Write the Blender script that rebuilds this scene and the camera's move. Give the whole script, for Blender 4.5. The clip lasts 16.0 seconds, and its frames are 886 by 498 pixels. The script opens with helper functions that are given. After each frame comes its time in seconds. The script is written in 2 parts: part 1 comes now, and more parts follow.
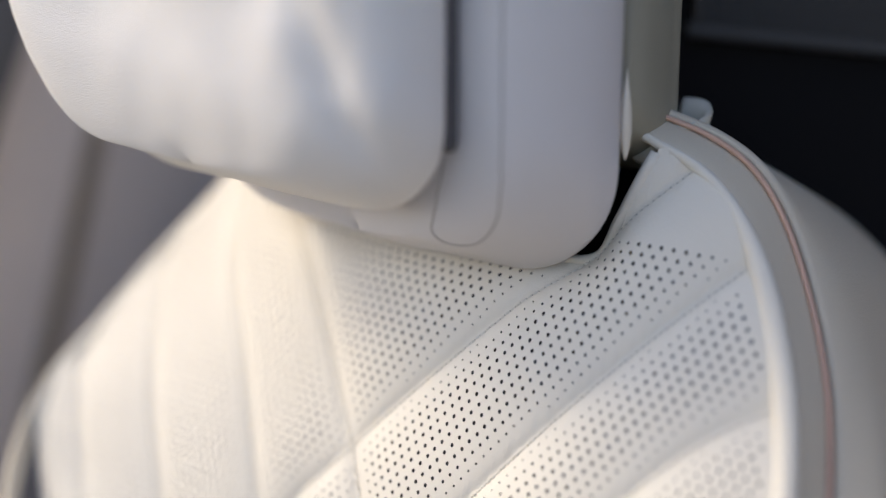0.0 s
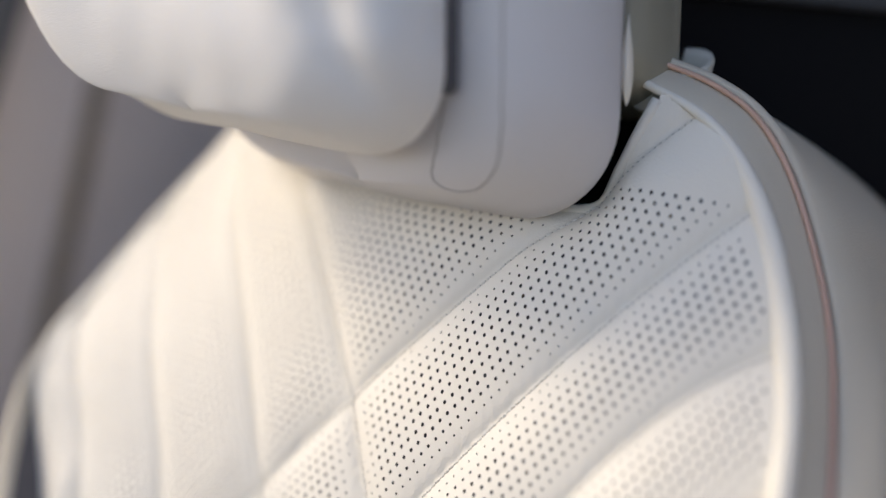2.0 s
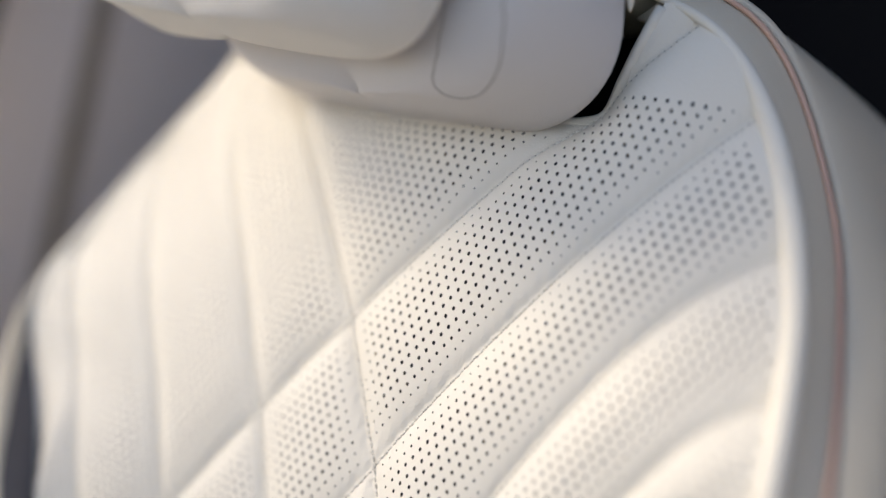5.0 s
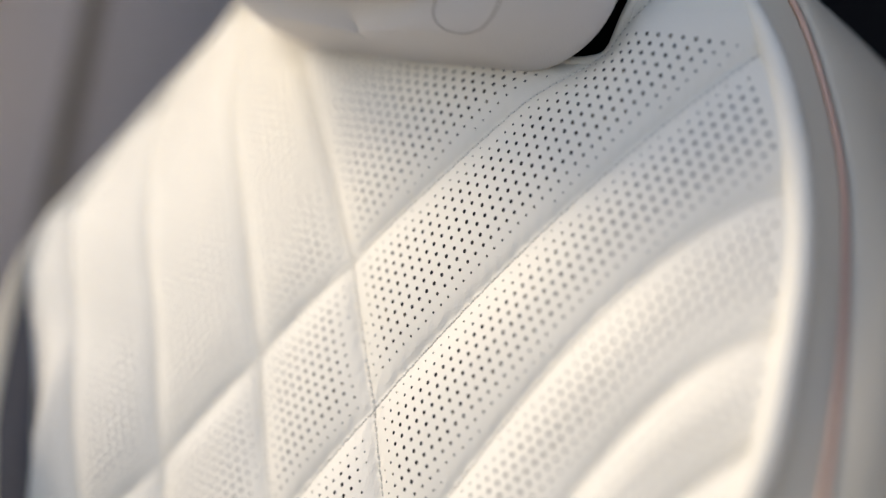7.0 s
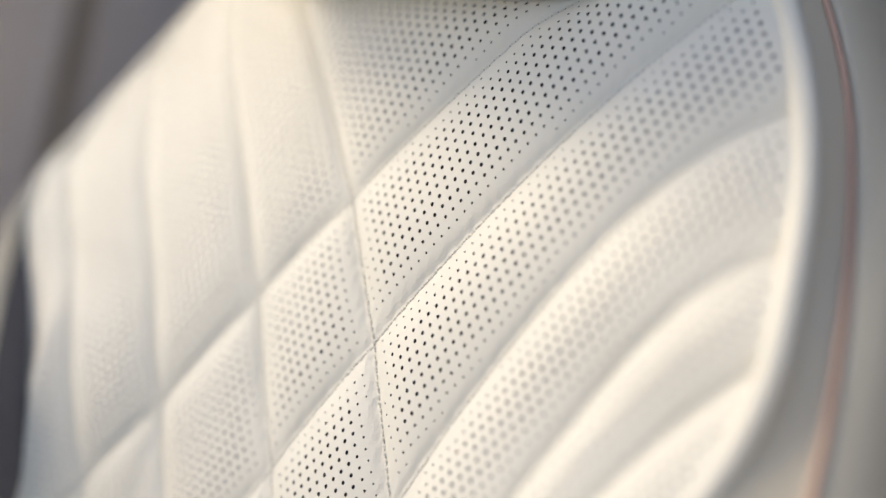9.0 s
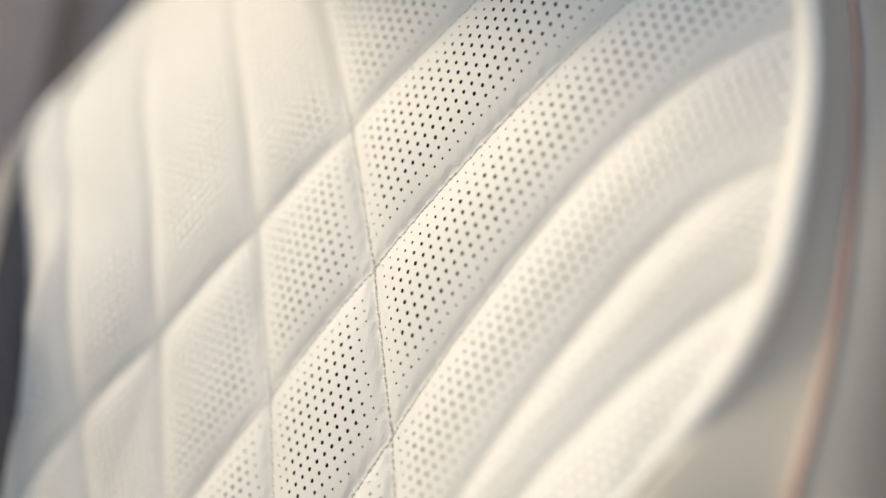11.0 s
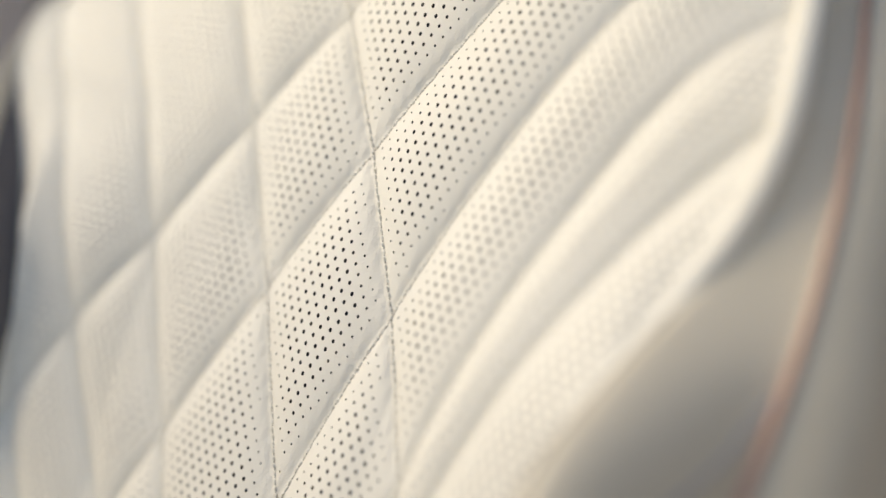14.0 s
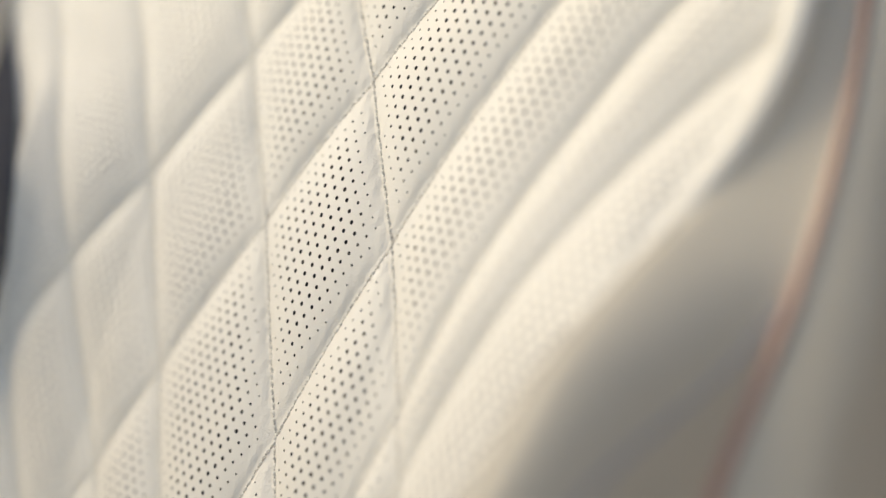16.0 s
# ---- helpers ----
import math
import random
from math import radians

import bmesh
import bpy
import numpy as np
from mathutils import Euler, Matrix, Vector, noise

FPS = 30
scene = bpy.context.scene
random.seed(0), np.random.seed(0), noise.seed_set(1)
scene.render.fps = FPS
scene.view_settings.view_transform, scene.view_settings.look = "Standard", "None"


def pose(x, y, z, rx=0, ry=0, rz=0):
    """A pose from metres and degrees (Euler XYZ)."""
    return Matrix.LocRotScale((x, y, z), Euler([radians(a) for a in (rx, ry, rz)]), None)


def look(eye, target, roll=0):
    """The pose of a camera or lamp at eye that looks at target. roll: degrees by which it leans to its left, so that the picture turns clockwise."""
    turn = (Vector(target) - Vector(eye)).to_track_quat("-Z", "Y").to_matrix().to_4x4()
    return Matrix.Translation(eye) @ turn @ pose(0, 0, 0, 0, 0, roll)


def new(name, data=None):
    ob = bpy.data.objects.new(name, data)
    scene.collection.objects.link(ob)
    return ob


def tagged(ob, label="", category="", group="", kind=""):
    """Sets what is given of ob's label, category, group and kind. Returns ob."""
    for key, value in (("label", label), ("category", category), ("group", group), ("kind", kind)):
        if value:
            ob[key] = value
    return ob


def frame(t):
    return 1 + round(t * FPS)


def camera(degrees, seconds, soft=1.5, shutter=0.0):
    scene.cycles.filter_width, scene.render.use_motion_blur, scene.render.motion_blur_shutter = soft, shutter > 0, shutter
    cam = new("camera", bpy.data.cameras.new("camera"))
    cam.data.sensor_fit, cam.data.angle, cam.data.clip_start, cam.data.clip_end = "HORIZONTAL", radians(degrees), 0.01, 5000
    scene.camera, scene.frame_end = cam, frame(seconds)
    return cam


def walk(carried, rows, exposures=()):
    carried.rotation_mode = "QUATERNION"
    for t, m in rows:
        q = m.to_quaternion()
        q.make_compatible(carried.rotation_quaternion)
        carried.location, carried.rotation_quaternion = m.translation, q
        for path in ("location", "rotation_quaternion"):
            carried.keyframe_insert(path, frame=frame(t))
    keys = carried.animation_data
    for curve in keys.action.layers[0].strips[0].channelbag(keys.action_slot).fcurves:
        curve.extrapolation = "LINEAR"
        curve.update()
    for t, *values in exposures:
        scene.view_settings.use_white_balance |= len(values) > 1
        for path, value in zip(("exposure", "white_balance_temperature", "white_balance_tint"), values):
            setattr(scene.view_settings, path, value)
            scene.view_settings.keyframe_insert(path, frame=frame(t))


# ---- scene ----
from mathutils.bvhtree import BVHTree

cam = camera(45.0, 16.0, soft=1.5)
# The seat's own frame: u across, v up along the backrest, n out of it; it leans back by 25 degrees.
SEAT = pose(0, 0, 0.95, 65, 0, 0)
TURN = Matrix(((0.78470, -0.18187, 0.59259, 0), (0.26988, 0.96087, -0.06248, 0), (-0.55804, 0.20895, 0.80308, 0), (0, 0, 0, 1)))
# seconds, then the camera's u, v, n in millimetres
PATH = [
    (0.0, 279.48, 64.61, 352.74), (0.5, 279.80, 60.97, 351.44), (1.0, 280.35, 56.06, 349.86), (1.5, 280.92, 50.87, 348.21),
    (2.0, 281.48, 45.56, 346.50), (2.5, 281.99, 40.27, 344.77), (3.0, 282.47, 34.87, 342.97), (3.5, 282.89, 29.60, 341.13),
    (4.0, 283.31, 24.12, 339.20), (6.5, 285.12, -2.74, 329.33), (7.0, 285.53, -8.38, 327.29), (7.5, 285.91, -13.93, 325.26),
    (8.0, 286.35, -19.83, 323.13), (8.5, 286.85, -26.08, 320.93), (9.0, 287.47, -32.98, 318.57), (11.5, 290.47, -67.26, 306.82),
    (12.0, 291.10, -74.26, 304.40), (12.5, 291.65, -80.92, 302.01), (13.0, 292.23, -87.84, 299.52), (13.5, 292.75, -94.64, 297.00),
    (14.0, 293.26, -101.58, 294.43), (14.5, 293.67, -108.19, 291.92), (15.0, 294.09, -114.93, 289.38), (15.5, 294.35, -120.97, 287.00),
    (16.0, 294.41, -125.94, 284.86),
]
walk(cam, [(t, SEAT @ Matrix.Translation((u / 1000, v / 1000, n / 1000)) @ TURN) for t, u, v, n in PATH], [(0.0, -0.10, 7350, 14.5), (8.0, -0.15, 7450, 11.5), (16.0, -0.23, 7850, 8.5)])
cam.data.dof.use_dof = True
cam.data.dof.aperture_fstop = 1.4

# ---- light ----
world = bpy.data.worlds.new("sky")
scene.world = world
world.use_nodes = True
sky = world.node_tree.nodes.new("ShaderNodeTexSky")
sky.sky_type, sky.sun_disc = "NISHITA", False
sky.ozone_density, sky.dust_density = 1.8, 1.0
sky.sun_elevation, sky.sun_rotation = radians(39.0), radians(236.9)
back = world.node_tree.nodes["Background"]
world.node_tree.links.new(sky.outputs["Color"], back.inputs["Color"])
back.inputs["Strength"].default_value = 0.27
lamp = new("sun", bpy.data.lights.new("sun", "SUN"))
lamp.data.energy, lamp.data.angle, lamp.data.color = 1.98, radians(18), (1.0, 0.92, 0.73)
lamp.matrix_world = look((-2.0, -1.306, 2.882), (0, 0, 0.95))


# ---- materials ----
def material(name, colour, rough, second=None, scale=60.0, bump=0.0, bump_scale=900.0, metal=0.0, sheen=0.0, pores=0.0, gloss=0.5):
    """Two scales of tone, a fine relief and, where pores is set, the pebbled cells of leather."""
    m = bpy.data.materials.new(name)
    m.use_nodes = True
    t = m.node_tree
    b = t.nodes["Principled BSDF"]
    b.inputs["Roughness"].default_value, b.inputs["Metallic"].default_value = rough, metal
    b.inputs["Sheen Weight"].default_value = sheen
    b.inputs["Specular IOR Level"].default_value = gloss
    at = t.nodes.new("ShaderNodeTexCoord").outputs["Object"]
    big, fine = t.nodes.new("ShaderNodeTexNoise"), t.nodes.new("ShaderNodeTexNoise")
    big.inputs["Scale"].default_value, fine.inputs["Scale"].default_value = scale, bump_scale
    big.inputs["Detail"].default_value, fine.inputs["Detail"].default_value = 4, 3
    mix = t.nodes.new("ShaderNodeMix")
    mix.data_type = "RGBA"
    second = second or [c * 0.93 for c in colour]
    mix.inputs[6].default_value, mix.inputs[7].default_value = (*colour, 1), (*second, 1)
    t.links.new(at, big.inputs["Vector"])
    t.links.new(at, fine.inputs["Vector"])
    t.links.new(big.outputs["Fac"], mix.inputs[0])
    t.links.new(mix.outputs[2], b.inputs["Base Color"])
    if bump:
        relief = t.nodes.new("ShaderNodeBump")
        relief.inputs["Strength"].default_value, relief.inputs["Distance"].default_value = bump, 0.0006
        height = fine.outputs["Fac"]
        if pores:
            cells, add = t.nodes.new("ShaderNodeTexVoronoi"), t.nodes.new("ShaderNodeMath")
            cells.inputs["Scale"].default_value = pores
            t.links.new(at, cells.inputs["Vector"])
            t.links.new(cells.outputs["Distance"], add.inputs[0])
            t.links.new(height, add.inputs[1])
            height = add.outputs[0]
        t.links.new(height, relief.inputs["Height"])
        t.links.new(relief.outputs["Normal"], b.inputs["Normal"])
    return m


LEATHER = material("white_leather", (0.80, 0.75, 0.665), 0.5, (0.765, 0.715, 0.63), 25, 0.22, 1500, pores=1300)
# White leather again, with the headrest's bluish shade put into its colour.
SHADED_LEATHER = material("shaded_white_leather", (0.66, 0.64, 0.65), 0.5, (0.63, 0.61, 0.62), 25, 0.2, 1500, pores=1300)
SIDE_LEATHER = material("greige_leather", (0.62, 0.55, 0.445), 0.5, (0.58, 0.515, 0.415), 30, 0.2, 1500, pores=1300)
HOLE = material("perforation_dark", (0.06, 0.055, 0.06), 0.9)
THREAD = material("cream_thread", (0.72, 0.68, 0.61), 0.7, scale=400, bump=0.3, bump_scale=3000)
SUEDE = material("white_suede", (0.80, 0.78, 0.76), 0.95, (0.74, 0.72, 0.71), 40, 0.6, 1800, sheen=0.35)
COPPER = material("copper_piping", (0.64, 0.41, 0.32), 0.45, (0.56, 0.35, 0.27), 90, 0.2, 1200)
PLASTIC = material("beige_plastic", (0.58, 0.55, 0.47), 0.4, (0.55, 0.52, 0.45), 40, 0.12, 2500)
SHELL = material("olive_grey_plastic", (0.30, 0.29, 0.235), 0.45, (0.27, 0.26, 0.21), 40, 0.12, 2500)
TRIM = material("grey_trim", (0.80, 0.765, 0.80), 0.6, (0.76, 0.725, 0.76), 12, 0.1, 1200)
TRIM_DARK = material("slate_trim", (0.15, 0.16, 0.185), 0.6, (0.13, 0.14, 0.165), 12, 0.1, 1200)
BELT = material("taupe_webbing", (0.38, 0.345, 0.31), 0.8, (0.33, 0.30, 0.27), 30, 0.4, 1500)
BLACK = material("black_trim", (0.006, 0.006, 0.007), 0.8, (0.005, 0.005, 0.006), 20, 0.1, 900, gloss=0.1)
SLAT = material("charcoal_plastic", (0.024, 0.024, 0.026), 0.6, scale=30)
SEAM = material("grey_seam", (0.42, 0.40, 0.40), 0.7, scale=200)
TAN = material("taupe_bounce", (0.46, 0.42, 0.385), 0.7, (0.42, 0.385, 0.35), 10)
# Dark grey that stands in for shade on the bolster and behind the pillow.
SHADE_GREY = material("shade_grey", (0.13, 0.125, 0.135), 0.8, (0.09, 0.085, 0.095), 300, 0.4, 900, pores=600)
NEEDLE = material("needle_hole", (0.36, 0.335, 0.30), 0.9, scale=50)
ROOF = material("pale_sky_block", (0.55, 0.53, 0.5), 0.95, (0.5, 0.48, 0.46), 20, 0.3, 900)


# ---- tools ----
def part(name, bm, mat, parent=None, label="", smooth=True, mats=None):
    me = bpy.data.meshes.new(name)
    bmesh.ops.recalc_face_normals(bm, faces=bm.faces)
    bm.to_mesh(me)
    bm.free()
    for m in mats or [mat]:
        me.materials.append(m)
    if smooth:
        for p in me.polygons:
            p.use_smooth = True
    ob = new(name, me)
    ob.parent = parent
    if label:
        tagged(ob, label)
    return ob


def spline(points, count):
    """A smooth run of count points along the control points."""
    p = [np.array(q, float) for q in points]
    p = [2 * p[0] - p[1]] + p + [2 * p[-1] - p[-2]]
    out = []
    for k in range(count):
        x = k / (count - 1) * (len(p) - 3)
        i = min(int(x), len(p) - 4)
        f = x - i
        a, b, c, d = p[i:i + 4]
        out.append(0.5 * (2 * b + (c - a) * f + (2 * a - 5 * b + 4 * c - d) * f * f + (3 * b - a - 3 * c + d) * f ** 3))
    return np.array(out)


def loft(bm, rings, closed=False, caps=False):
    """Faces between rows of points given in millimetres."""
    rows = [[bm.verts.new([c / 1000 for c in q]) for q in ring] for ring in rings]
    for a, b in zip(rows, rows[1:]):
        n = len(a)
        for i in range(n if closed else n - 1):
            bm.faces.new((a[i], a[(i + 1) % n], b[(i + 1) % n], b[i]))
    if caps:
        bm.faces.new(rows[0][::-1])
        bm.faces.new(rows[-1])
    return rows


def tube(bm, line, radius, sides=10):
    """A round cord along a line of points in millimetres."""
    line = np.array(line, float)
    tangent = np.gradient(line, axis=0)
    rings = []
    for p, t, radius in zip(line, tangent, np.broadcast_to(radius, len(line))):
        t = t / np.linalg.norm(t)
        a = np.cross(t, (0.13, 0.05, 0.99))
        a /= np.linalg.norm(a)
        b = np.cross(t, a)
        rings.append([p + radius * (math.cos(2 * math.pi * k / sides) * a + math.sin(2 * math.pi * k / sides) * b) for k in range(sides)])
    loft(bm, rings, True, True)


def box(bm, x0, x1, y0, y1, z0, z1, bevel=0.0):
    made = bmesh.ops.create_cube(bm, size=1, matrix=Matrix.LocRotScale(((x0 + x1) / 2, (y0 + y1) / 2, (z0 + z1) / 2), None, (x1 - x0, y1 - y0, z1 - z0)))
    if bevel:
        edges = list({e for v in made["verts"] for e in v.link_edges})
        bmesh.ops.bevel(bm, geom=edges, offset=bevel, segments=3, affect="EDGES")


# ---- the seat ----
seat = tagged(new("car_seat"), "white perforated quilted leather car seat with copper piping", "car seat")
seat.matrix_world = SEAT

# Quilting seams, v as a quadratic of the distance across, in millimetres: rising to one side, then to the other.
RISING = [(-0.00140, 1.326, 5.0), (-0.00290, 1.880, -102.8), (-0.00940, 3.710, -292.5), (-0.01640, 6.177, -561.8), (-0.0118, 5.070, -549.6)]
FALLING = [(-0.00430, 1.560, 0.8), (-0.00340, 2.049, -115.0), (-0.00181, 2.153, -253.2), (0.00039, 1.591, -315.0), (0.0, 1.600, -392.0)]
# Edge of the quilted panel, the copper piping and the bolster's rise between the two, from the shoulder down.
EDGE = [(92, 150), (118, 140), (135, 127), (149, 109), (160, 88), (169, 66), (176, 38), (180, 4), (181, -25), (176, -50), (167, -75), (157, -105), (145, -145), (132, -215), (126, -340)]
PIPE = [(99, 157), (120, 151), (139, 141), (155, 124), (170, 99), (182, 72), (190, 42), (196, 10), (200, -26), (201, -50), (201, -75), (199, -103), (193, -150), (188, -215), (186, -340)]
RISE = [3, 3, 3, 3, 3, 3, 3, 3, 3, 4, 8, 22, 40, 56, 62]
FAR_RISE = [3, 3, 3, 3, 3, 3, 3, 4, 7, 15, 22, 23, 15, 9, 6]


# How far the piping lies behind the panel's plane, and its place on the way back.
DROP = [9, 10, 11, 12, 12, 12, 13, 13, 11, 8, 5, 2, 0, 0, 0]
PIPE = [(u - d * (281 - u) / 346, v + d * (v - 45) / 346) for (u, v), d in zip(PIPE, DROP)]


def bend(u, v, n):
    """The shoulders of the backrest curve away, and its lower flanks swell out."""
    a = np.abs(u)
    w = np.minimum(a / 170, 1.12)
    f = 0.30 * (np.sqrt((v + 10) ** 2 + 100) + v + 10) / 2 * w ** 2.5
    k = np.clip((-40 - v) / 90, 0, 1)
    swell = 0.2 * np.clip(a - 70, 0, 80) * k * k * (3 - 2 * k) * np.clip((195 - a) / 40, 0, 1)
    return np.sign(u) * (a - f * (281 - a) / 346), v + f * (v - 45) / 346, n - f + swell


def lean(u, v):
    """The far half of the backrest stands forward a little, more so low down."""
    return 0.085 * np.clip(-u - 20, 0, None) * np.clip((60 - v) / 100, 0, 1) * np.clip((v + 230) / 150, 0, 1)


def bent(points, side=0):
    """The same for a list of points; side mirrors them, 0 keeps a sheet that spans both halves."""
    p = np.array(points, float)
    q = np.stack(bend(p[:, 0], p[:, 1], p[:, 2]), 1)
    if side:
        q[:, 0] *= side
        q[:, 2] += lean(q[:, 0], q[:, 1])
    else:
        d = lean(p[:, 0], p[:, 1])
        q += np.stack((d * (285 - p[:, 0]) / 325, d * (-20 - p[:, 1]) / 325, d), 1)
    # the far side is a little fuller at the shoulder and tighter at the waist
    u, v = q[:, 0], q[:, 1]
    full = np.clip((-u - 60) / 70, 0, 1) * np.exp(-((v - 52) / 36) ** 2)
    tight = np.clip((-u - 115) / 50, 0, 1) * np.clip((-5 - v) / 120, 0, 1)
    waist = np.interp(v, (-200, -150, -118, -97, -60, -33, 0, 40), (9, 11, 8, 0, -10, -12, -6, 0)) * np.clip((-u - 95) / 65, 0, 1)
    q[:, 0] += 18 * tight * tight * (3 - 2 * tight) - 9 * full + waist
    return q


def seam_distance(u, v):
    """Distance to the nearest seam of each run, in millimetres."""
    out = []
    for s, runs in ((u, RISING), (-u, FALLING)):
        near = np.full(np.shape(u), 60.0)
        for a, b, c in runs:
            g = a * s * s + b * s + c
            near = np.minimum(near, np.abs(v - g) / np.sqrt(1 + (2 * a * s + b) ** 2))
        out.append(near)
    return out


def puff(d, reach=22.0):
    x = np.clip(d / reach, 0, 1)
    return (1 - (1 - x) ** 2.2) ** 0.72


def quilt(u, v):
    """Height of the quilted panel over its plane."""
    d1, d2 = seam_distance(u, v)
    body = 4.3 * puff(d1, 26.0) * puff(d2, 26.0) - 2.8
    crease = -0.45 * np.exp(-(d1 / 1.3) ** 2) - 0.45 * np.exp(-(d2 / 1.3) ** 2)
    near = np.minimum(d1, d2)
    wrinkle = (0.20 * np.sin(1.5 * u + 1.1 * np.sin(0.41 * v)) + 0.14 * np.sin(1.15 * v + 1.3 * np.sin(0.29 * u))) * np.exp(-((near - 2.2) / 2.6) ** 2)
    drop = -0.026 * np.clip(v - 75, 0, 30) ** 2 * np.exp(-(u / 86) ** 8)
    return body + crease + wrinkle + drop


def opening(u):
    """Upper end of the panel, which dips below the headrest."""
    d = np.abs(u) - 84
    mid = np.where(u < 0, np.clip((88 + u) / 10, 0, 1), np.clip((66 - u) / 62, 0, 1))
    return 98 + 1.3 * (np.sqrt(d * d + 40) + d) + 34 * mid * mid * (3 - 2 * mid)


def insert_mesh():
    """A fine sheet; round pits replace two by two cells where the leather is perforated."""
    du, dv = 1.1875, 1.82
    nu, j0, j1 = 163, -186, 86
    cols, rows = np.arange(-nu, nu + 1), np.arange(j0, j1 + 1)
    uu, vv = np.meshgrid(cols * du, rows * dv)
    inside = vv < opening(uu) + dv
    vv = np.minimum(vv, opening(uu))
    hh = quilt(uu, vv)
    line = spline(EDGE, 160)
    order = np.argsort(line[:, 1])
    limit = np.interp(rows * dv, line[order, 1], line[order, 0]) + 3
    limit = limit[:, None] + np.where(uu < 0, lean(uu, vv) * (285 - uu) / 325, 0)
    inside &= np.abs(uu) <= limit
    d1, d2 = seam_distance(uu, vv)
    near = np.minimum(d1, d2)
    verts = [tuple(q) for q in np.stack((uu, vv, hh), -1).reshape(-1, 3)]
    w = 2 * nu + 1
    cell_free = inside[:-1, :-1] & inside[1:, :-1] & inside[:-1, 1:] & inside[1:, 1:]
    faces, dark = [], []
    rng = np.random.default_rng(3)
    for j in range(1, len(rows) - 1):
        if rows[j] % 2:
            continue
        off = 2 if (rows[j] // 2) % 2 else 0
        for i in range(1, w - 1):
            if (cols[i] - off) % 4:
                continue
            if not cell_free[j - 1:j + 1, i - 1:i + 1].all() or near[j, i] < 4.0 or (vv[j, i] > 112 and abs(uu[j, i]) > 70) or vv[j, i] > opening(uu[j, i]) - 6 or limit[j, i] - abs(uu[j, i]) < 9:
                continue
            cell_free[j - 1:j + 1, i - 1:i + 1] = False
            r = 0.31 + 0.40 * min(1.0, (near[j, i] - 4.0) / 9.0) * (0.94 + 0.12 * rng.random())
            cu, cv = uu[j, i] + 0.06 * rng.normal(), vv[j, i] + 0.06 * rng.normal()
            ring = [(-1, -1), (0, -1), (1, -1), (1, 0), (1, 1), (0, 1), (-1, 1), (-1, 0)]
            outer = [(j + b) * w + i + a for a, b in ring]
            gu = (hh[j, i + 1] - hh[j, i - 1]) / (2 * du)
            gv = (hh[j + 1, i] - hh[j - 1, i]) / (2 * dv)
            start = len(verts)
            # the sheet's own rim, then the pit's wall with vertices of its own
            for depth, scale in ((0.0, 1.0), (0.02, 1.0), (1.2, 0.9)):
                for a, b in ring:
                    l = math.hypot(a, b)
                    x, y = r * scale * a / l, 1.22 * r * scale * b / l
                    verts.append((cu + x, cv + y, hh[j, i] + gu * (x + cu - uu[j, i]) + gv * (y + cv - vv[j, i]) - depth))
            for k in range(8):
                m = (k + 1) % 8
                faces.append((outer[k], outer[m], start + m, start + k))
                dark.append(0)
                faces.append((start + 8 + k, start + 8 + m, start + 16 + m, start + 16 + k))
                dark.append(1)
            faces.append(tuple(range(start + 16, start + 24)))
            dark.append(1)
    for j, i in zip(*np.nonzero(cell_free)):
        a = j * w + i
        faces.append((a, a + 1, a + w + 1, a + w))
        dark.append(0)
    me = bpy.data.meshes.new("quilted_panel")
    me.from_pydata([tuple(q) for q in bent(verts) / 1000], [], faces)
    me.materials.append(LEATHER)
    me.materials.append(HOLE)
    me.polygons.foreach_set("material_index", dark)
    me.polygons.foreach_set("use_smooth", [d == 0 for d in dark])
    me.update()
    ob = new("quilted_panel", me)
    ob.parent = seat
    return tagged(ob, "white perforated leather panel with diamond quilting")


panel = insert_mesh()


# The stitching's origin, on which the lens is focused.
FOCUS = np.array((46.0, 0.0, 3.0))


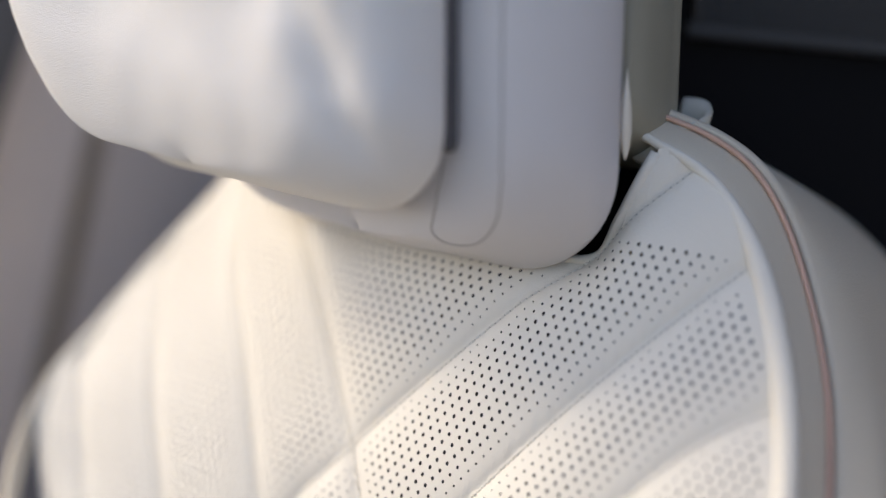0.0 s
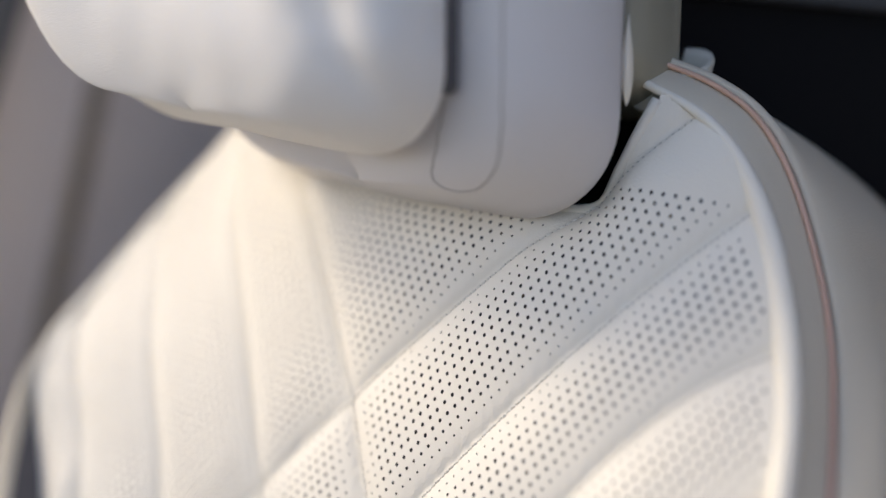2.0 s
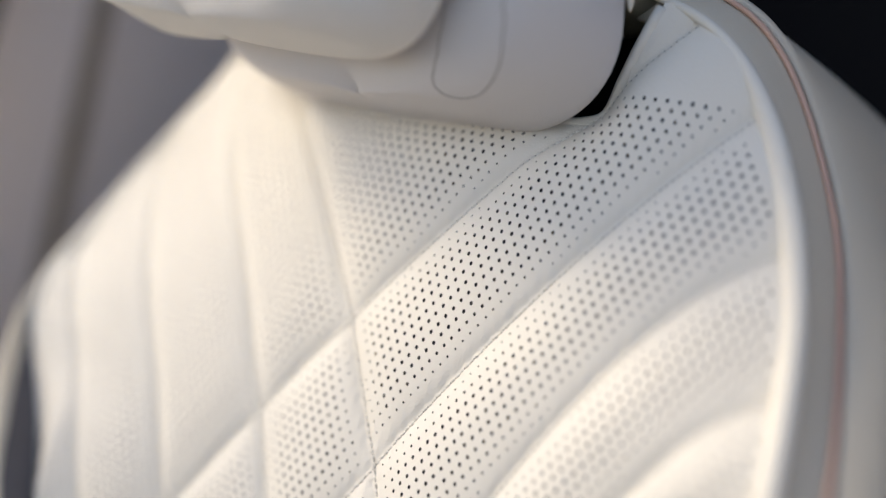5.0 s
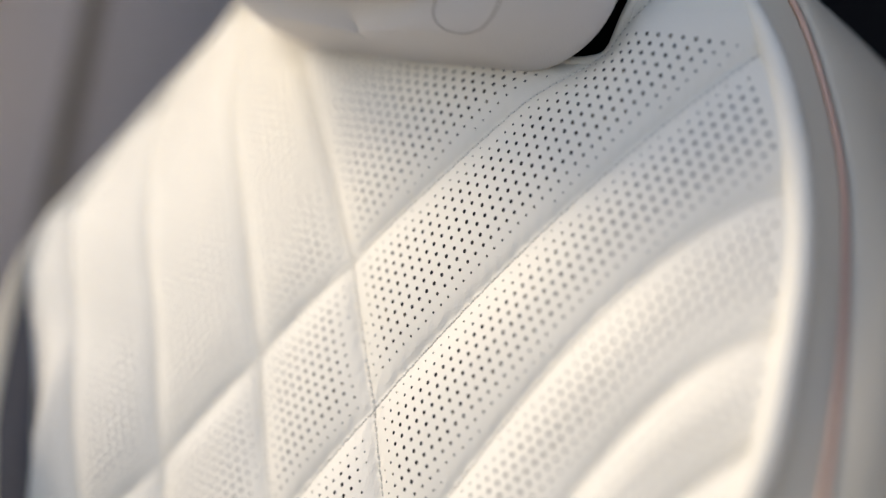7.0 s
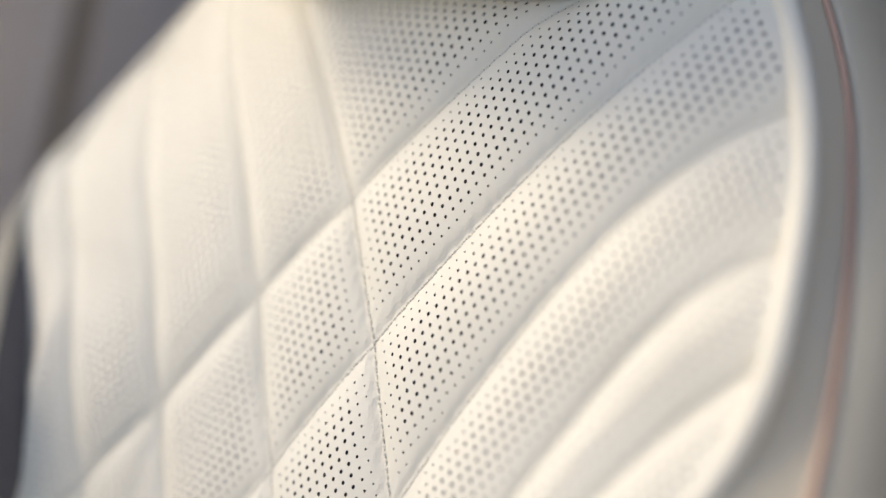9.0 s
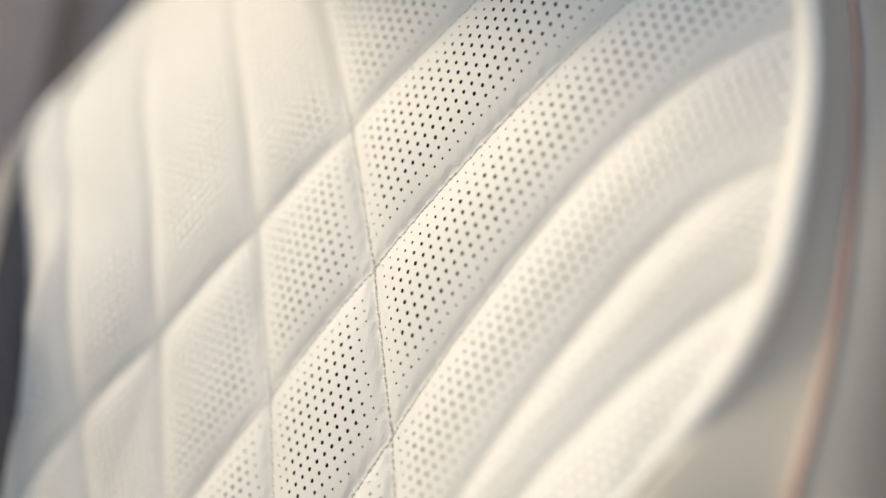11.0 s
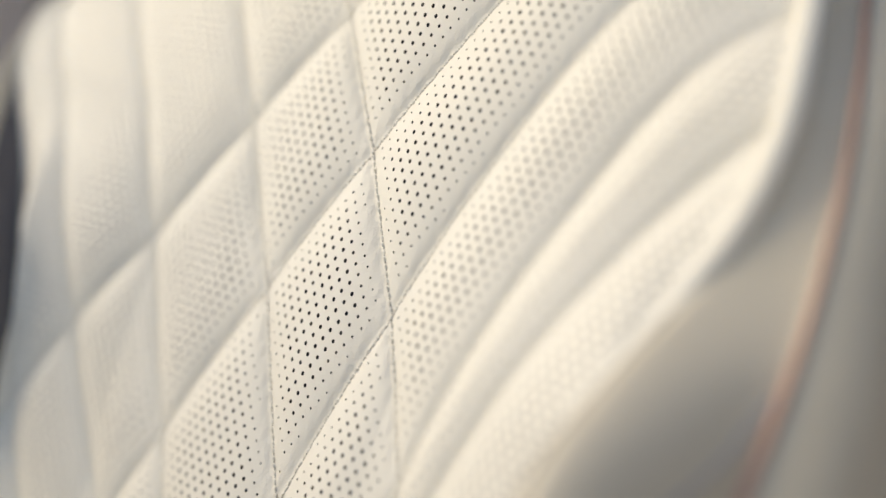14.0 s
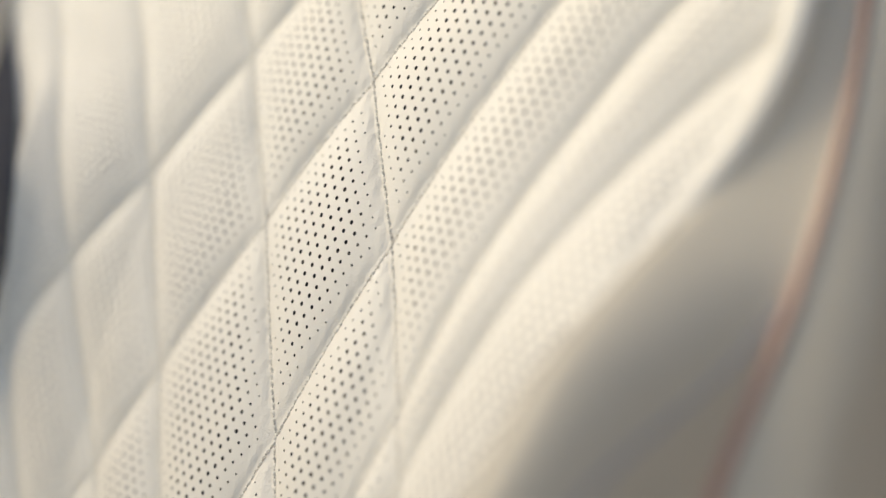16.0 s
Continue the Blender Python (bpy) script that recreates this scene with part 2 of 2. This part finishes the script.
def stitches():
    """Short threads along every seam, slightly proud of the crease."""
    verts, faces, pits, pit_faces = [], [], [], []
    for side, runs in ((1, RISING), (-1, FALLING)):
        for a, b, c in runs:
            s = -185.0
            while s < 185:
                slope = 2 * a * s + b
                step = 2.7 / math.hypot(1, slope)
                mid, length = s + step / 2, 0.36 * step
                v = a * mid * mid + b * mid + c
                if -335 < v < 150 and slope > 0:
                    ends = []
                    for e in (mid - length, mid + length):
                        q = np.array((side * e, a * e * e + b * e + c))
                        ends.append(q)
                    t = ends[1] - ends[0]
                    t /= np.linalg.norm(t)
                    across = np.array((-t[1], t[0])) * 0.45
                    shift = np.array((abs(t[1]), -abs(t[0]) if side > 0 else abs(t[0]))) * 1.3
                    ends = [q + shift for q in ends]
                    for q in (ends[0] - 0.35 * (ends[1] - ends[0]) / 2.0,):
                        h = float(quilt(np.array([q[0]]), np.array([q[1]]))[0]) + 0.12
                        b0 = len(pits)
                        pits.extend((q[0] + 0.42 * math.cos(w), q[1] + 0.42 * math.sin(w), h) for w in np.linspace(0, 2 * math.pi, 6, endpoint=False))
                        pit_faces.append(tuple(range(b0, b0 + 6)))
                    # the cord sits a little to one side of the crease
                    base = len(verts)
                    for q, lift in ((ends[0], -0.35), ((ends[0] + ends[1]) / 2, 0.5), (ends[1], -0.35)):
                        h = float(quilt(np.array([q[0]]), np.array([q[1]]))[0]) + 0.25
                        for w, dz in ((-1, -0.1), (0, 0.42), (1, -0.1)):
                            p = q + across * w
                            verts.append((p[0], p[1], h + lift + dz))
                    for r in range(2):
                        for k in range(2):
                            i = base + 3 * r + k
                            faces.append((i, i + 1, i + 4, i + 3))
                s += step
    line = spline(EDGE, 160)
    keep = []
    order = np.argsort(line[:, 1])
    for f in faces:
        u, v = verts[f[0]][0], verts[f[0]][1]
        if v < opening(u) - 1 and abs(u) < np.interp(v, line[order, 1], line[order, 0]) - 2 + (lean(u, v) * (285 - u) / 325 if u < 0 else 0):
            keep.append(f)
    me = bpy.data.meshes.new("stitching")
    me.from_pydata([tuple(q) for q in (bent(verts) - FOCUS) / 1000], [], keep)
    me.materials.append(THREAD)
    for p in me.polygons:
        p.use_smooth = True
    ob = new("stitching", me)
    ob.parent = panel
    ob.location = FOCUS / 1000
    cam.data.dof.focus_object = ob
    pit_faces = [f for f in pit_faces if pits[f[0]][1] < opening(pits[f[0]][0]) - 1 and abs(pits[f[0]][0]) < np.interp(pits[f[0]][1], line[order, 1], line[order, 0]) - 2]
    me = bpy.data.meshes.new("needle_hole")
    me.from_pydata([tuple(q) for q in bent(pits) / 1000], [], pit_faces)
    me.materials.append(NEEDLE)
    pricks = new("needle_hole", me)
    pricks.parent = panel
    tagged(pricks, "fine needle pricks between the stitches", kind="stuff")
    tagged(ob, "cream thread stitching along the quilting seams", kind="stuff")


stitches()


def outward(line):
    t = np.gradient(line, axis=0)
    n = np.stack((-t[:, 1], t[:, 0]), 1)
    return n / np.linalg.norm(n, axis=1)[:, None]


def sides(side):
    """Bolster, edge cord, copper piping and outer side panel of one side."""
    n = 120
    edge, pipe, (rise, drop) = spline(EDGE, n), spline(PIPE, n), spline(list(zip(RISE if side > 0 else FAR_RISE, DROP)), n).T
    out = outward(pipe)
    bolster, flank = [], []
    for e, p, h, b, o in zip(edge, pipe, rise, drop, out):
        ring = [(*(e - 0.03 * (p - e)), -7.0)]
        for k in range(23):
            x = k / 22
            q = e + (p - e) * x
            # steep on the inner face, rounding over towards the piping
            top = float(np.interp(e[1], (-220, -150, -100, 150), (0.46, 0.36, 0.2, 0.16))) * (1 if side > 0 else 0.7)
            lift = math.sin(math.pi / 2 * x / top) ** 0.6 if x < top else max(0.0, math.cos(math.pi / 2 * (x - top) / (1 - top))) ** 0.9
            # the leather dips between the edge cord and the piping
            sag = (3.5 if side > 0 else 1) * float(np.interp(e[1], (-120, -85, -20, 60), (0, 1, 1, 0)))
            z = -3 + 1.5 * x + h * lift - b * x ** 1.4 - sag * math.sin(math.pi * x) ** 0.7
            ring.append((*q, z))
        ring.append((*p, -7.0 - b))
        bolster.append(bent(ring, side))
        prof = [(-0.5, -6), (2.0, -1.6), (4.5, -3.0), (7.5, -9), (10, -19), (13, -36), (17, -62), (20, -92), (16, -112), (2, -122)]
        wide = (1 + 0.6 * np.clip((-60 - p[1]) / 100, 0, 1)) * float(np.interp(p[1], (-20, 50, 110, 150), (1.7, 1.6, 1.15, 0.35)))
        flank.append(bent([(*(p + o * d * (wide if d > 6 else 1)), z - b) for d, z in prof], side))
    bm = bmesh.new()
    loft(bm, bolster)
    part("bolster", bm, SIDE_LEATHER, seat, "smooth greige leather side bolster")
    # Dark sheet over the inner face, painting the shade of the crease.
    bm = bmesh.new()
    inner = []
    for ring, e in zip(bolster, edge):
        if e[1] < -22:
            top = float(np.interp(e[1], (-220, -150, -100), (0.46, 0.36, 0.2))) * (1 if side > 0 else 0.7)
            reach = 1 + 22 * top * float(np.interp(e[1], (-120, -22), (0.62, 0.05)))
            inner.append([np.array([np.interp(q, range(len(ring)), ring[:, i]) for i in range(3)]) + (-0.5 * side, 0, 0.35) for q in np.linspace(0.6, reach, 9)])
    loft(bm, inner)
    part("inner_shade", bm, SHADE_GREY, seat, "dark grey sheet painting the shade on the bolster's inner face")
    bm = bmesh.new()
    k0, k1 = int(np.argmin(np.abs(pipe[:, 1] + 97))), int(np.argmin(np.abs(pipe[:, 1] + 175)))
    across = np.linspace(0.97, 0.62, k1 - k0 + 1)
    seam = [bolster[k][1 + int(round(22 * x))] * (1, 1, 1) + (0, 0, 0.1) for k, x in zip(range(k0, k1 + 1), across)]
    tube(bm, spline([seam[i] for i in np.linspace(0, len(seam) - 1, 6).astype(int)], 30), 1.0)
    part("bolster_seam", bm, SEAM, seat, "sewn seam across the bolster")
    bm = bmesh.new()
    loft(bm, flank)
    part("side_panel", bm, SIDE_LEATHER, seat, "greige leather outer side panel")
    bm = bmesh.new()
    tube(bm, bent([(p[0], p[1], 0.2 - b - (0 if side > 0 else 4)) for p, b in zip(pipe + out * 0.6, drop)], side), np.interp(pipe[:, 1], (-200, -120, -85, 40), (2.1, 1.7, 1.2, 1.1)))
    part("piping", bm, COPPER, seat, "copper-coloured piping cord")
    bm = bmesh.new()
    tube(bm, bent([(e[0], e[1], -1.4) for e in edge + outward(edge) * 0.4], side), np.interp(edge[:, 1], (-95, -40), (0.7, 3.6)) if side < 0 else np.interp(edge[:, 1], (96, 146), (4.8, 1.8)), 16)
    part("edge_cord", bm, LEATHER, seat, "white leather edge cord")


sides(1)
sides(-1)

# Rear shell of the backrest, the lip of the opening below the headrest and a black block for the gap's shade.
bm = bmesh.new()
rows = []
for p, o in zip(spline(PIPE + [(184, -690)], 60), outward(spline(PIPE + [(184, -690)], 60))):
    q = bent([(*(p - o * 13), -139)])[0]
    rows.append([(q[0] * x, q[1], q[2] - 10 * (1 - x * x)) for x in np.linspace(1, -1, 13)])
loft(bm, rows)
part("rear_shell", bm, PLASTIC, seat, "beige plastic rear shell")
bm = bmesh.new()
span = np.linspace(-101, 101, 90)
tube(bm, bent(np.stack((span, opening(span), quilt(span, opening(span)) - 1.0), 1)), 2.4)
part("lip", bm, LEATHER, seat, "white leather lip below the headrest")
# Black block added behind the lip, so the shaded gap reads dark.
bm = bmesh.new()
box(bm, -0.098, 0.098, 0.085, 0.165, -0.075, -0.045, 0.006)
part("gap_shade", bm, BLACK, seat, "black block standing for the shade in the gap behind the lip")


def slab(name, outline, levels, inset_u, inset_n, mat, parent, label, shape=None):
    """Level rings of an outline in u and n, rounded off towards the lower and upper ends."""
    line = spline(outline + outline[:1], 84)[:-1]
    centre = line.mean(0)
    low, high = levels
    reach = max(inset_u, inset_n, 1.0)
    steps = [low + reach * (1 - math.cos(math.pi / 2 * k / 14)) for k in range(15)]
    steps += list(np.linspace(low + reach, high - reach, 34))[1:-1]
    steps += [high - reach * (1 - math.cos(math.pi / 2 * k / 10)) for k in range(10, -1, -1)]
    rings = []
    for v in steps:
        over = max(0.0, low + reach - v, v - high + reach) / reach
        pull = 1 - math.sqrt(max(0.0, 1 - over * over))
        ring = []
        for q in line:
            d = centre - q
            l = np.linalg.norm(d)
            ring.append((q[0] + d[0] / l * min(inset_u * pull, 0.96 * l), v, q[1] + d[1] / l * min(inset_n * pull, 0.96 * l)))
        rings.append(ring)
    bm = bmesh.new()
    loft(bm, rings, True, True)
    for v in bm.verts:
        if shape:
            v.co += Vector(shape(v.co * 1000)) / 1000
        # the headrest stands upright over the reclined backrest
        v.co += Vector((-0.08, 0, 0.36)) * (v.co.y - 0.108)
    return part(name, bm, mat, parent, label)


def headrest():
    """Winged body, a soft pillow set off centre over a dark gap slab, the rear cover, trim and seams."""
    def soften(c):
        # the lower edge falls away towards the far side and a broad ridge runs up the wing
        ridge = math.exp(-((c.x - 70) / 7) ** 2) * (1 if c.z > 20 else 0)
        low = max(0.0, 1 - (c.y - 88) / 60)
        return (1.2 * ridge, low * (0.062 * max(0.0, c.x - 12) - 0.035 * min(0.0, c.x)) + 0.4 * noise.noise(c * 0.03) + low * 0.05 * max(0.0, -c.x - 45), 1.6 * ridge + 0.8 * noise.noise(c * 0.02))

    body = slab("headrest", [(-15, 50), (20, 51), (46, 51), (63, 49), (78, 41), (88, 25), (93, 7), (91, -8), (72, -15), (20, -17), (-40, -17), (-88, -15), (-102, -6), (-106, 10), (-101, 28), (-91, 40), (-73, 47), (-50, 50)],
                (89.5, 332), 44, 24, SHADED_LEATHER, seat, "smooth white leather winged headrest", soften)

    def folds(c):
        # a deep upright crease above, a slanting one below that sets off the side gusset, and soft dents
        up, down = c.x - 6, c.x - 20 - 0.42 * (165 - c.y)
        high = min(1.0, max(0.0, (c.y - 142) / 22))
        crease = -5.0 * math.exp(-(up / 13) ** 2) * high - 4.5 * math.exp(-(down / 7) ** 2) * min(1.0, max(0.0, (c.y - 100) / 14)) * (1 - 0.6 * high)
        crease += 1.2 * math.exp(-((down - 15) / 9) ** 2) + 2.0 * math.exp(-((up + 34) / 22) ** 2)
        f = crease + 4.0 * noise.noise(c * 0.016) + 2.0 * noise.noise(c * 0.045) + 0.5 * noise.noise(c * 0.16)
        front = min(1.0, max(0.0, (c.z - 62) / 22))
        wing = 18 * (max(0.0, -c.x - 55) / 95) ** 1.5
        lift = 46 * max(0.0, (-c.x - 78) / 70) ** 2 * max(0.0, 1 - (c.y - 95) / 130)
        sag = 1.2 * noise.noise(Vector((c.x * 0.02, 3.1, 0.4)))
        return (0.12 * f, sag * max(0.0, 1 - (c.y - 95) / 50) + lift, f * front + wing)

    slab("pillow", [(-40, 108), (0, 107), (24, 104), (40, 97), (52, 86), (58, 72), (57, 60), (46, 55), (0, 55), (-60, 55), (-108, 56), (-134, 60), (-143, 70), (-144, 82), (-136, 94), (-120, 103), (-80, 107)],
         (95, 324), 34, 22, SUEDE, body, "soft white suede headrest pillow", folds)
    # Added dark slab; its colour gives the shadow line beside the pillow.
    slab("pillow_gap_shade", [(-40, 63), (36, 63), (50, 60), (53, 56), (50, 52), (-40, 54), (-80, 56)], (121, 318), 4, 4, SHADE_GREY, body, "dark grey slab standing for the shaded gap behind the pillow")
    slab("back_cover", [(92, -13), (95, -24), (95, -44), (90, -58), (50, -66), (0, -68), (-50, -66), (-88, -56), (-100, -30), (-102, -13), (-40, -12), (40, -12)],
         (146, 312), 16, 10, SHELL, body, "olive grey plastic headrest back cover")
    bm = bmesh.new()
    rings = []
    for k in range(17):
        x = k / 16
        w = 3.4 * math.sin(math.pi * min(1.0, x) ** 0.75) + 0.15
        rings.append([(89 - 3 * x + w * 0.55 * math.cos(a), 140 + 32 * x, -1 + 11 * x + w * math.sin(a)) for a in np.linspace(0, 2 * math.pi, 10, endpoint=False)])
    loft(bm, rings, True, True)
    part("trim_cap", bm, LEATHER, body, "cream trim blade beside the back cover")
    skin = BVHTree.FromObject(body, bpy.context.evaluated_depsgraph_get())
    run = spline([(49, 116, 62), (47, 104, 60), (44, 97, 50), (41, 92, 39), (46, 90, 31), (56, 91, 30), (65, 100, 36), (69, 114, 44), (69, 142, 58), (64, 200, 79), (57, 290, 111)], 120)
    bm = bmesh.new()
    tube(bm, [skin.find_nearest(Vector(p) / 1000)[0] * 1000 for p in run], 0.4)
    part("wing_seam", bm, SEAM, body, "sewn seam outlining the headrest wing")
    return body


head = headrest()

# Guide loop on the shoulder behind the headrest.
bm = bmesh.new()
rings = []
for k in range(28):
    a = radians(-110 + 280 * k / 27)
    c = np.array((88, 166, -34))
    ring = []
    for r, h in ((11.5, -11), (13, -12), (14, -10), (14, 2), (13, 4), (11.5, 3), (11, 1), (11, -9)):
        ring.append((c[0] + r * math.cos(a), c[1] + h - 0.8 * r * math.sin(a), c[2] + r * math.sin(a)))
    rings.append(ring)
loft(bm, rings, True, True)
part("guide_loop", bm, PLASTIC, seat, "beige plastic guide loop")


# ---- the cabin ----
def local_box(name, mat, lo, hi, bevel, label, category="", kind="", parent=None):
    """A bevelled block given in the seat's frame, in millimetres."""
    bm = bmesh.new()
    box(bm, *[c / 1000 for pair in zip(lo, hi) for c in pair], bevel)
    ob = part(name, bm, mat, parent, "", smooth=False)
    if not parent:
        ob.matrix_world = SEAT
    return tagged(ob, label, category, "", kind)


local_box("wall_side", TRIM, (-380, -700, -700), (-340, 420, 40), 0.006, "grey moulded side trim of the cabin", "trim", "structure")
# Unseen wall, added to hold low sun off the seat's lower left.
local_box("wall_sun_block", TRIM, (-380, -700, 40), (-340, -160, 800), 0.006, "unseen grey wall added to block low sun from the left", "trim", "structure")
local_box("pillar_trim", TRIM_DARK, (-341, -690, -3), (-325, 410, 38), 0.006, "slate moulded pillar trim", "trim", "structure")


def seat_belt():
    """A hanging strap with a woven thickness and stitched hems, in the seat's frame."""
    ob = tagged(new("seat_belt"), "taupe woven seat belt hanging against the side trim", "seat belt")
    ob.matrix_world = SEAT

    def strip(name, lo, hi, x0, x1, mat):
        bm = bmesh.new()
        rings = []
        for v in np.linspace(-600, 400, 24):
            c = -74 - 0.09 * (122 - v)
            rings.append([(-338 + x, v, c + d) for d, x in ((lo, x0), (lo, x1), (hi, x1), (hi, x0))])
        loft(bm, rings, True, True)
        part(name, bm, mat, ob)

    strip("webbing", -6, 6, -2, 1.2, BELT)
    strip("hem", -7, -5, -2, 2.0, BELT)
    strip("hem", 5, 7, -2, 2.0, BELT)


seat_belt()


def room_box(name, mat, lo, hi, label, category):
    bm = bmesh.new()
    box(bm, lo[0], hi[0], lo[1], hi[1], lo[2], hi[2])
    return tagged(part(name, bm, mat, smooth=False), label, category, kind="structure")


room_box("wall_rear", BLACK, (-1.2, 0.75, 0.28), (1.14, 0.80, 1.62), "black rear cabin wall", "wall")
# Unseen wall on the right, added as a reflector for warm fill.
room_box("wall_bounce", TAN, (1.1, -1.6, 0.28), (1.14, 0.8, 1.36), "unseen taupe wall added to bounce warm fill light", "wall")
room_box("floor", BLACK, (-1.2, -1.6, 0.23), (1.14, 0.8, 0.28), "black cabin floor carpet", "floor")
# Unseen roof piece, sized to set how much sky lights the seat.
room_box("ceiling", ROOF, (-0.45, 0.35, 1.62), (1.14, 0.8, 1.66), "unseen pale roof piece added to limit the skylight", "ceiling")


def vent_grille():
    """A dark panel close behind the shoulder, with a row of upright slots between slats."""
    ob = tagged(new("vent_grille"), "black panel with a slotted vent behind the seat", "vent", kind="structure")
    ob.matrix_world = SEAT @ Matrix.Translation((0.2795, 0.0646, 0.3527)) @ TURN @ Matrix.Translation((0, 0, -0.50))
    bm = bmesh.new()
    box(bm, 0.105, 0.42, -0.30, 0.30, -0.016, -0.008, 0.002)
    part("backing", bm, BLACK, ob, smooth=False)
    bm = bmesh.new()
    box(bm, 0.1155, 0.2955, -0.0035, 0.0035, -0.006, 0.0, 0.001)
    rail = part("rail", bm, SLAT, ob, smooth=False)
    rail.matrix_local = pose(0, 0.115, 0, 0, 0, -5.7)
    bm = bmesh.new()
    box(bm, -0.0018, 0.0018, 0.0, 0.09, -0.006, 0.0, 0.0006)
    first = part("slat", bm, SLAT, ob, "charcoal slat", smooth=False)
    for k in range(34):
        slat = first if k == 0 else new("slat", first.data)
        slat.parent = ob
        slat.location = (0.1208 + 0.00506 * k, 0.1064 - 0.00051 * k, 0)


vent_grille()
